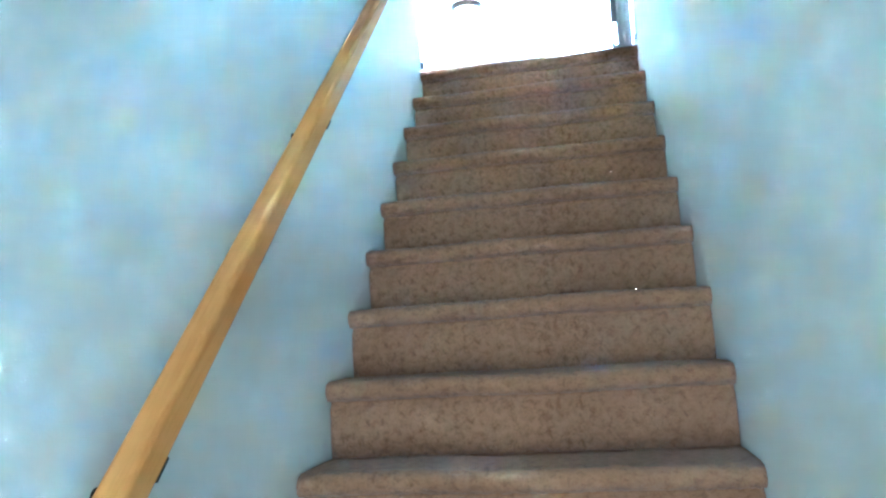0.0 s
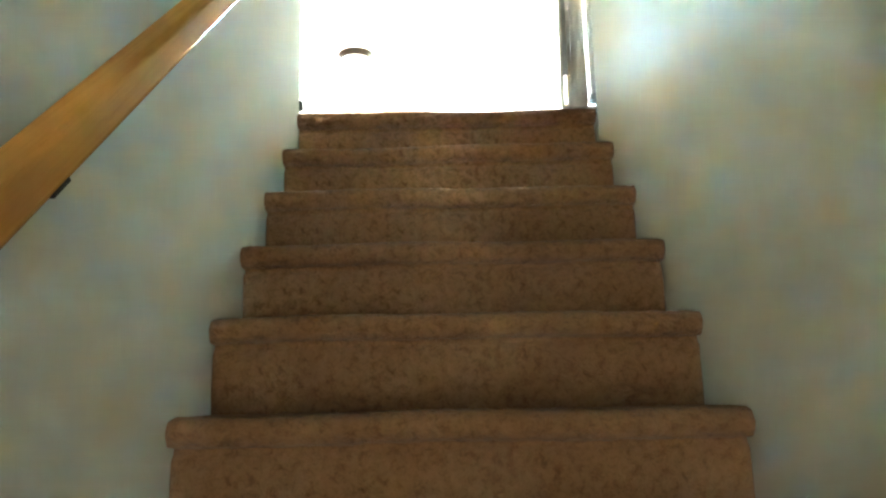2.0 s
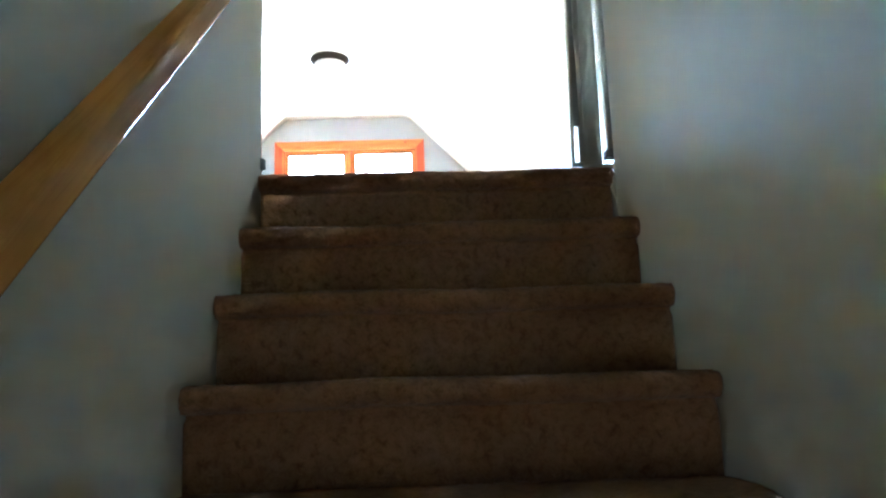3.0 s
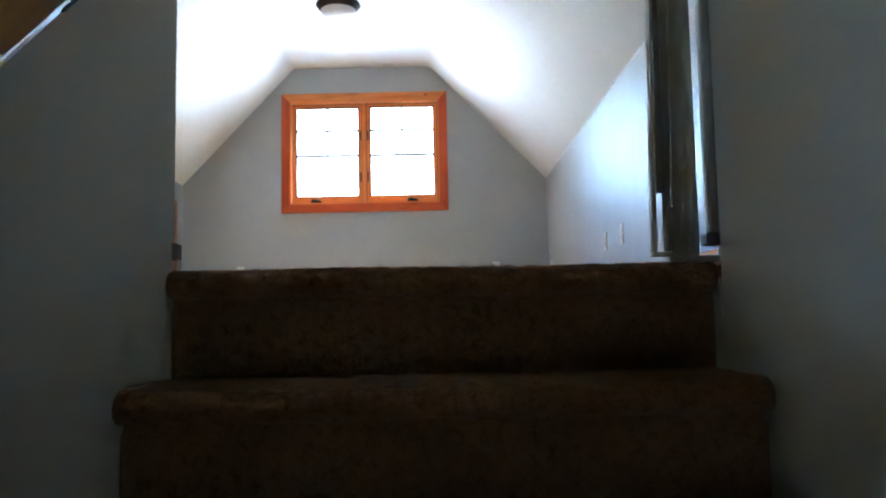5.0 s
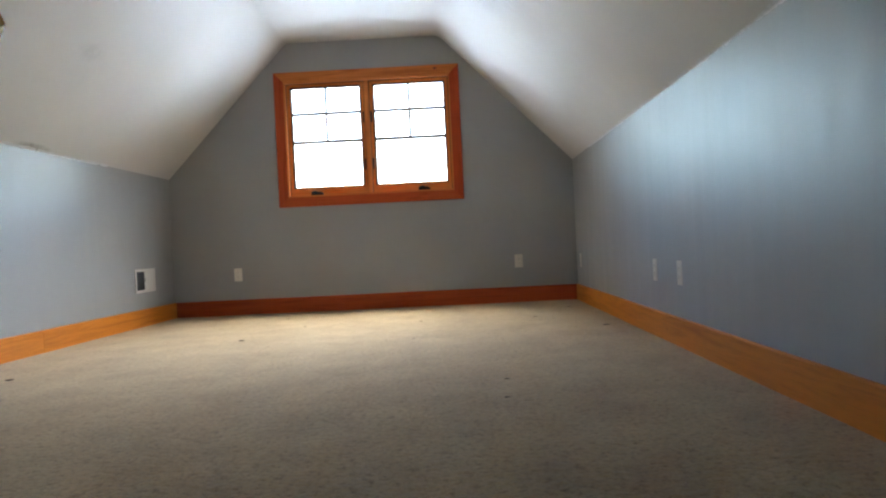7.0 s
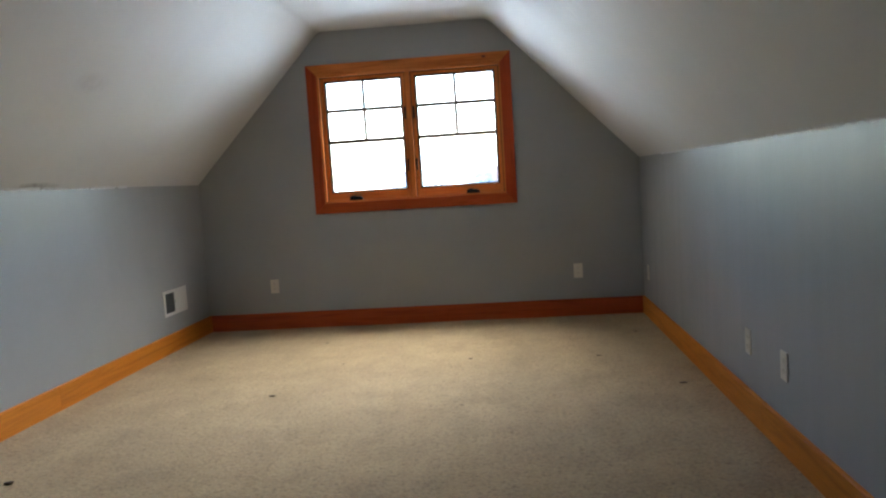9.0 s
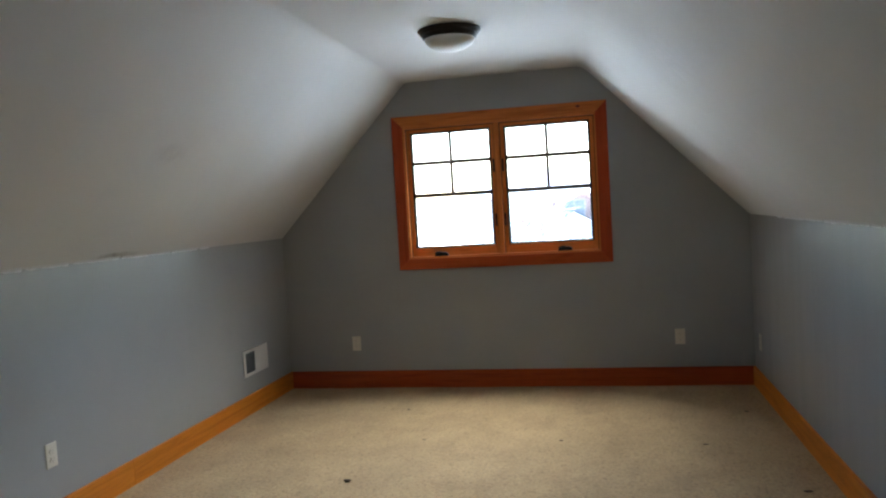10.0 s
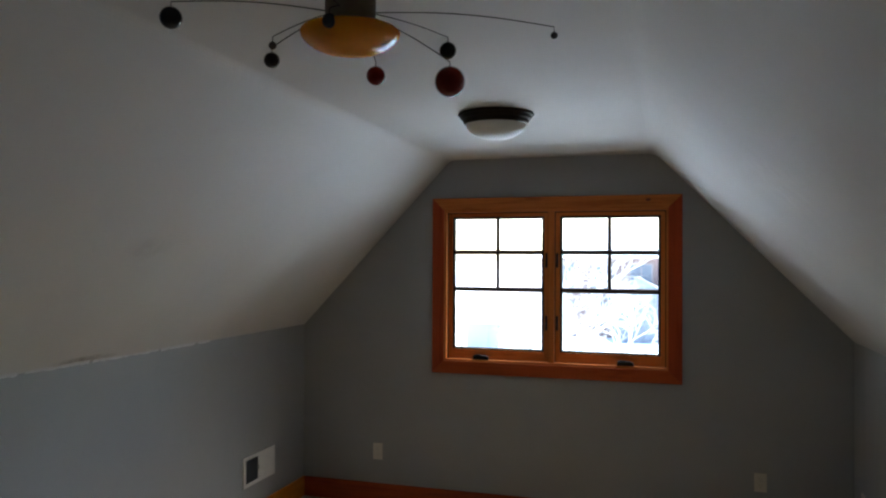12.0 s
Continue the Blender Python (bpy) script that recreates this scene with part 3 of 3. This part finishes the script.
        part("muntin", sh(box(gx0 + 0.017, gx1 - 0.017, ys + 0.008, ys + 0.018, 1.758, 1.789, 0.002)), M_MUNT, sash)
        part("muntin", sh(box(mx - 0.013, mx + 0.013, ys + 0.007, ys + 0.0185, 1.536, 1.758, 0.002)), M_MUNT, sash)
        part("muntin", sh(box(mx - 0.013, mx + 0.013, ys + 0.007, ys + 0.0185, 1.789, gz1 - 0.016, 0.002)), M_MUNT, sash)
        # crank on the bottom stop
        cx = -0.79 if side < 0 else 0.172
        b = prism([(-0.055, 0), (0.055, 0), (0.05, 0.02), (0.03, 0.03), (-0.03, 0.03), (-0.05, 0.02)], "y", ys - 0.04, ys + 0.001, 0.004)
        bmesh.ops.translate(b, verts=b.verts, vec=(cx, 0, z0 + jt))
        joined(b, tube([(cx + 0.0, ys - 0.035, z0 + 0.045), (cx - 0.03, ys - 0.046, z0 + 0.046), (cx - 0.05, ys - 0.048, z0 + 0.035)], 0.006, 8))
        part("crank", sh(b), M_BLACK, w, "dark bronze crank operator")
        # latches on the stile beside the mullion and screen clips
        lx = gx1 + 0.017 if side < 0 else gx0 - 0.017
        for lz in (1.30, 1.72):
            b = box(lx - 0.007, lx + 0.007, ys - 0.014, ys + 0.001, lz - 0.05, lz + 0.05, 0.004)
            joined(b, tube([(lx, ys - 0.01, lz + 0.01), (lx, ys - 0.026, lz - 0.02), (lx, ys - 0.03, lz - 0.045)], 0.005, 8))
            part("latch", sh(b), M_BLACK, w, "dark bronze latch")
        for px in (gx0 + 0.07, gx1 - 0.09):
            part("screen_clip", sh(tube([(px, ys - 0.004, gz0 - 0.004), (px, ys - 0.008, gz0 + 0.012), (px, ys - 0.003, gz0 + 0.03)], 0.0035, 6)), M_BLACK, w)


# darker than the fir sashes: the muntins' backlit shade put into the colour
M_MUNT = plain("backlit_muntin", (0.14, 0.095, 0.07), 0.6)
build_window()


# ---- wall plates ----
def outlet(x, y, z, turn, label):
    """Duplex outlet plate; the plate faces local -y."""
    o = base("wall_outlet", 0, 0, 0, label, "outlet", "outlet plates")
    o.matrix_basis = pose(x, y, z, 0, 0, turn)
    part("plate", box(-0.036, 0.036, -0.006, 0.0, -0.058, 0.058, 0.0025), M_PLATE, o)
    for s in (-1, 1):
        b = prism([(0.017 * math.cos(a), s * 0.0195 + 0.0145 * max(-0.85, min(0.85, math.sin(a))) ) for a in (2 * math.pi * i / 20 for i in range(20))], "y", -0.0085, -0.004)
        face = part("socket", b, M_PLATE, o)
        q = box(-0.0085, -0.006, -0.0092, -0.008, s * 0.0195 - 0.002, s * 0.0195 + 0.008)
        box(0.006, 0.0085, -0.0092, -0.008, s * 0.0195 - 0.001, s * 0.0195 + 0.007, bm=q)
        box(-0.0025, 0.0025, -0.0092, -0.008, s * 0.0195 - 0.0105, s * 0.0195 - 0.006, bm=q)
        part("slot", q, M_SLOT, face)
    b = lathe([(0, 0.0), (0.003, 0), (0.003, 0.001), (0, 0.0015)], 10)
    bmesh.ops.rotate(b, verts=b.verts, cent=(0, 0, 0), matrix=Matrix.Rotation(radians(90), 3, "X"))
    bmesh.ops.translate(b, verts=b.verts, vec=(0, -0.006, 0))
    part("screw", b, M_VENT, o)
    return o


plate = outlet(-1.536, Y_GABLE, 0.36, 0, "almond plastic outlet plate on the gable wall")
copy_thing(plate, pose(0.98, Y_GABLE, 0.364))
lo = copy_thing(plate, pose(X_LEFT, 3.315, 0.36, 0, 0, 90))
tagged(lo, "almond plastic outlet plate on the knee wall")
for oy in (2.946, 3.392, 5.85):
    ro = copy_thing(plate, pose(X_RIGHT, oy, 0.35, 0, 0, -90))
    tagged(ro, "almond plastic outlet plate on the knee wall")


# ---- wall register ----
def build_vent():
    y0, y1, z0, z1 = 5.255, 5.645, 0.27, 0.462
    v = base("wall_register", X_LEFT, y0, z0, "white enamel wall register, half open and dark", "vent")
    w, h = y1 - y0, z1 - z0
    b = box(0, 0.008, 0, 0.03, 0, h, 0.002)
    box(0, 0.008, w - 0.03, w, 0, h, 0.002, bm=b)
    box(0, 0.008, 0.03, w - 0.03, 0, 0.022, 0.002, bm=b)
    box(0, 0.008, 0.03, w - 0.03, h - 0.022, h, 0.002, bm=b)
    part("frame", b, M_VENT, v)
    # flat near-black sheet: the duct's shade put into its colour
    part("backing", box(0.0005, 0.002, 0.03, w - 0.03, 0.022, h - 0.022), M_DARK, v, "black sheet standing in for the shaded duct")
    part("cover", box(0.003, 0.007, 0.175, w - 0.03, 0.022, h - 0.022, 0.001), M_VENT, v)
    for i in range(9):
        s = box(-0.0005, 0.0005, 0.032, 0.174, -0.006, 0.006)
        o = part("slat", s, M_SLAT, v)
        o.matrix_basis = pose(0.0055, 0, 0.032 + i * 0.016, 0, 35, 0)
    part("lever", box(0.006, 0.018, 0.168, 0.174, h * 0.45, h * 0.6, 0.001), M_VENT, v)


build_vent()


# ---- flush ceiling light ----
def build_light():
    l = base("ceiling_light", -0.335, 4.53, Z_CEIL, "flush ceiling light, stepped dark bronze rim, frosted bowl", "ceiling light")
    part("rim", lathe([(0, 0), (0.176, 0), (0.180, -0.007), (0.173, -0.014), (0.166, -0.016), (0.168, -0.023), (0.160, -0.030), (0.153, -0.032), (0.155, -0.041), (0.147, -0.050), (0.140, -0.052), (0.140, -0.045), (0, -0.045)], 64), M_BRONZE, l, "dark bronze stepped rim", True)
    prof = [(0.141, -0.047)] + [(0.141 * math.cos(radians(a)), -0.049 - 0.072 * math.sin(radians(a))) for a in range(6, 91, 7)] + [(0, -0.121)]
    part("bowl", lathe(prof, 64), M_FROST, l, "frosted white glass bowl", True)


build_light()


# ---- planet mobile ----
def ball(r, seg=28):
    return lathe([(r * math.sin(math.pi * i / 16) if 0 < i < 16 else 0, r * math.cos(math.pi * i / 16)) for i in range(17)], seg)


def build_mobile():
    cx, cy = -0.295, 2.76
    m = base("planet_mobile", cx, cy, Z_CEIL, "ceiling mobile of planets round a yellow sun dome", "mobile lamp")
    part("mount", lathe([(0, -0.05), (0.062, -0.052), (0.062, -0.13), (0.058, -0.135), (0, -0.135)], 40), M_MOUNT, m, "grey cylindrical mount", True)
    # added ring that carries the shadow at the mount's top in its colour
    part("mount_top", lathe([(0, 0), (0.067, 0), (0.067, -0.010), (0.063, -0.020), (0.0615, -0.05), (0.060, -0.054), (0, -0.054)], 40), M_MOUNT_TOP, m, "top of the mount, colour darkened for shadow", True)
    prof = [(0, -0.128), (0.118, -0.130), (0.121, -0.134)] + [(0.121 * math.cos(radians(a)), -0.135 - 0.052 * math.sin(radians(a))) for a in range(5, 90, 8)] + [(0, -0.187)]
    part("sun_dome", lathe(prof, 56), M_SUN, m, "glossy yellow plastic dome", True)
    blue = plain("slate_blue_ball", (0.03, 0.04, 0.06), 0.22)
    red = plain("brick_red_ball", (0.15, 0.014, 0.011), 0.2)
    dark = plain("charcoal_ball", (0.03, 0.027, 0.03), 0.22)
    green = plain("grey_green_ball", (0.03, 0.038, 0.034), 0.22)
    planets = [
        ((-0.102, 2.965, 2.190), 0.040, red, "large red planet ball"), ((-0.289, 2.911, 2.205), 0.025, red, "small red planet ball"),
        ((-0.075, 2.855, 2.240), 0.021, green, "grey-green planet ball"), ((-0.489, 2.727, 2.250), 0.010, dark, "tiny charcoal planet ball"),
        ((-0.504, 2.750, 2.220), 0.020, dark, "charcoal planet ball"), ((-0.656, 2.555, 2.280), 0.026, blue, "slate blue planet ball"),
        ((-0.318, 2.345, 2.290), 0.024, blue, "slate blue planet ball"), ((0.181, 2.901, 2.270), 0.009, dark, "tiny charcoal planet ball"),
        ((-0.297, 2.646, 2.270), 0.017, blue, "slate blue planet ball"),
    ]
    for (px, py, pz), r, mat, label in planets:
        p = Vector((px - cx, py - cy, pz - Z_CEIL))
        out = Vector((p.x, p.y, 0)).normalized()
        hook = p + Vector((0, 0, r + 0.012))
        start = out * 0.055 + Vector((0, 0, -0.085))
        pts = []
        for i in range(13):
            u = i / 12
            q = start.lerp(hook, u)
            q.z += 0.03 * (hook - start).length * math.sin(math.pi * u)
            pts.append(q)
        pts.append(p + Vector((0, 0, r * 0.7)))
        part("arm", tube(pts, 0.0014, 6), M_BLACK, m, "thin dark wire arm")
        o = part("planet", ball(r), mat, m, label, True)
        o.matrix_basis = Matrix.Translation(p)


build_mobile()


# ---- stair gate ----
def build_gate():
    gx, gy = 0.868, 0.03
    g = base("stair_gate", gx, gy, 0, "retracted white safety gate fixed at the stair head", "safety gate")
    h = 0.87

    def lean(bm):
        for v in bm.verts:
            v.co.x += 0.022 * v.co.z
        return bm

    b = box(0.0, 0.0075, 0.004, 0.03, 0.02, h, 0.002)
    box(0.0, 0.035, 0.004, 0.03, 0.012, 0.02, 0.002, bm=b)
    part("pull_bar", lean(b), M_GATE, g)
    part("mesh_panel", lean(box(0.0072, 0.03, 0.012, 0.02, 0.128, h - 0.02, 0.001)), M_MESH, g, "grey gate fabric")
    b = prism([(0.028 + 0.03 + 0.032 * math.cos(a), 0.024 + 0.028 * math.sin(a)) for a in (2 * math.pi * i / 28 for i in range(28))], "z", 0.012, h)
    bmesh.ops.bevel(b, geom=[e for e in b.edges if abs(e.verts[0].co.z - e.verts[1].co.z) < 1e-5], offset=0.003, segments=2, affect="EDGES")
    part("housing", b, M_GATE, g, "white upright roller housing", True)
    part("slot_trim", lean(box(0.031, 0.0335, -0.006, 0.0, 0.1, h - 0.08, 0.0005)), M_VENT, g)
    part("post", box(0.103, 0.121, 0.0, 0.03, 0.03, h, 0.004), M_GATE, g)
    part("edge_strip", box(0.1215, 0.127, -0.008, 0.022, 0.0, h, 0.002), M_VENT, g)
    for z in (0.03, h - 0.08):
        b = box(0.093, 0.122, -0.01, 0.03, z, z + 0.022, 0.004)
        joined(b, tube([(0.104, -0.014, z + 0.015), (0.104, -0.018, z + 0.015)], 0.006, 12))
        part("bracket", b, M_MESH, g, "grey plastic bracket")
    part("foot_plate", box(0.03, 0.12, 0.002, 0.05, 0.0, 0.012, 0.003), M_GATE, g)
    c = base("gate_catch", 0.0, 0.03, 0.02, "small dark plastic gate catch on the wall corner", "gate catch")
    b = box(0.0, 0.004, 0.0, 0.02, 0.0, 0.034, 0.0015)
    box(0.004, 0.012, 0.0, 0.006, 0.003, 0.031, 0.0015, bm=b)
    box(0.004, 0.012, 0.014, 0.02, 0.003, 0.031, 0.0015, bm=b)
    part("catch_body", b, M_DARKPLASTIC, c)


M_DARKPLASTIC = plain("dark_grey_plastic", (0.07, 0.068, 0.065), 0.5)
build_gate()


# ---- crumbs on the carpet ----
def crumb(x, y, size, seed):
    rng = random.Random(seed)
    b = ball(size * 0.75, 8)
    for v in b.verts:
        v.co.z *= 0.22
        v.co.x *= 1.7
        v.co *= rng.uniform(0.75, 1.25)
    o = mesh_object("carpet_crumb", b, M_CRUMB)
    o.matrix_basis = pose(x, y, 0.003, 0, 0, rng.uniform(-30, 30))
    tagged(o, "small dark crumb lying on beige carpet", "crumb", "crumbs on the carpet")


for i, (cx, cy, cs) in enumerate([(-0.924, 4.018, 0.016), (1.335, 3.99, 0.017), (0.161, 4.715, 0.011), (0.968, 4.668, 0.012), (-0.944, 5.394, 0.012), (-0.671, 4.716, 0.008), (-1.683, 2.848, 0.016), (1.303, 5.345, 0.012), (0.17, 3.723, 0.007), (0.62, 2.3, 0.010), (0.60, 1.95, 0.009)]):
    crumb(cx, cy, cs, i)


# ---- outdoors ----
def ease(u):
    u = max(0.0, min(1.0, u))
    return u * u * (3 - 2 * u)


def ground_at(x, y):
    """Snow rising to a low bank, shaped to fit the camera's view past the shed."""
    return -3.1 + BANK * ease((y - 29) / 6) * ease((x + 7.0) / 1.5)


BANK = 0.9


def build_outdoors():
    b = bmesh.new()
    n = 120
    ext = [(-1 + 2 * i / n) for i in range(n + 1)]
    pos = [math.copysign(abs(u) ** 3 * 1500, u) for u in ext]
    grid = [[b.verts.new((x, y, ground_at(x, y))) for x in pos] for y in pos]
    for j in range(n):
        for i in range(n):
            b.faces.new((grid[j][i], grid[j][i + 1], grid[j + 1][i + 1], grid[j + 1][i]))
    tagged(mesh_object("ground", b, M_SNOW, True), "snow-covered ground in bright winter light", "ground", "", "structure")


build_outdoors()


def far_house(x, y, w, d, h, roof, wall_mat, roof_mat, rows, label):
    o = base("house", x, y, ground_at(x, y), label, "house", "neighbouring houses")
    part("wall", box(0, w, 0, d, -0.2, h), wall_mat, o)
    part("roof", prism([(-0.4, h - 0.05), (w + 0.4, h - 0.05), (w + 0.4, h + 0.1), (w / 2, h + roof), (-0.4, h + 0.1)], "y", -0.4, d + 0.4), roof_mat, o)
    for z in rows:
        for fx in (0.12, 0.42, 0.72):
            win = part("window", box(w * fx - 0.08, w * fx + 1.08, -0.04, 0.02, z, z + 1.4), M_TRIM, o)
            part("pane", box(w * fx, w * fx + 0.47, -0.06, -0.03, z + 0.08, z + 1.32), M_PANE, win)
            part("pane", box(w * fx + 0.53, w * fx + 1.0, -0.06, -0.03, z + 0.08, z + 1.32), M_PANE, win)


far_house(-6.0, 40, 6.3, 8, 4.3, 1.6, M_BRICK, M_SNOW, (0.7, 2.6), "red brick neighbouring house behind pale branches")


# added shed, standing in for an unidentified blue patch outdoors
def shed(x, y):
    o = base("garden_shed", x, y, -3.1, "small blue-grey shed standing in for an unidentified blue patch", "shed")
    part("wall", box(0, 1.7, 0, 1.4, -0.2, 1.5), M_SHED, o)
    part("roof", prism([(-0.15, 1.45), (1.85, 1.45), (1.85, 1.55), (0.85, 2.1), (-0.15, 1.55)], "y", -0.15, 1.55), M_SNOW, o, "snow-covered roof")
    part("door", box(0.5, 1.2, -0.04, 0.01, 0.0, 1.4, 0.01), M_SHED, o)


M_SHED = plain("blue_shed_paint", (0.27, 0.29, 0.35), 0.7)
shed(-10.0, 40)
far_house(-2.2, 38, 2.4, 6, 2.1, 1.0, M_ROOF, M_ROOF, (), "blue-grey neighbouring house behind pale branches")


def tree(x, y, height, seed):
    rng = random.Random(seed)
    o = base("tree", x, y, ground_at(x, y) - 0.05, "bare winter tree with frosted pale branches", "tree", "bare trees")
    trunk = bmesh.new()
    crown = bmesh.new()

    def limb(p, d, length, r, depth):
        pts = [p]
        for i in range(5):
            d = (d + Vector((rng.gauss(0, 0.12), rng.gauss(0, 0.12), rng.gauss(0.02, 0.08)))).normalized()
            pts.append(pts[-1] + d * length / 5)
        joined(trunk if depth < 2 else crown, tube(pts, r, 6 if depth < 2 else 4, r * 0.5))
        if depth >= 5:
            return
        for k in range((5, 4, 3, 3, 3)[depth]):
            q = pts[rng.randint(1, 5)]
            nd = (d + Vector((rng.gauss(0, 0.6), rng.gauss(0, 0.6), rng.gauss(0.1, 0.35)))).normalized()
            limb(q, nd, length * rng.uniform(0.55, 0.75), max(0.005, r * 0.56), depth + 1)

    limb(Vector((0, 0, 0)), Vector((0.1, 0, 1)), height * 0.34, height * 0.009, 0)
    part("trunk", trunk, M_BARK, o)
    part("crown", crown, M_BARK, o)


tree(-3.4, 26, 9.0, 4)
tree(-1.2, 28, 8.5, 9)
tree(-2.2, 23, 8.0, 12)
tree(-8.8, 31, 6.5, 5)
tree(-4.6, 29, 7.5, 23)


# ---- ragged paint and caulk line where the knee walls meet the slopes ----
def seam(x, side, y0, y1, seed, label):
    rng = random.Random(seed)
    s_l = (Z_CEIL - Z_KNEE) / ((CEIL_L - X_LEFT) if side > 0 else (X_RIGHT - CEIL_R))
    b = bmesh.new()
    prev = None
    y = y0
    wide = 0.006
    while y < y1:
        wide = max(0.002, min(0.013, wide + rng.gauss(0, 0.0022)))
        low, rise = rng.uniform(0.004, 0.012), wide * 0.8
        ring = [b.verts.new((x + side * 0.0015, y, Z_KNEE - low)), b.verts.new((x + side * 0.004, y, Z_KNEE - 0.001)), b.verts.new((x + side * (rise + 0.003), y, Z_KNEE + rise * s_l - 0.001))]
        if prev and rng.random() > 0.08:
            for i in range(2):
                b.faces.new((prev[i], prev[i + 1], ring[i + 1], ring[i]))
        prev = ring
        y += rng.uniform(0.012, 0.04)
    tagged(mesh_object("trim", b, M_PATCH), label, "caulk line", "", "structure")


seam(X_LEFT, 1, 2.6, 4.9, 21, "ragged pale caulk line above the knee wall")
seam(X_RIGHT, -1, 0.6, 5.2, 22, "ragged pale caulk line above the knee wall")
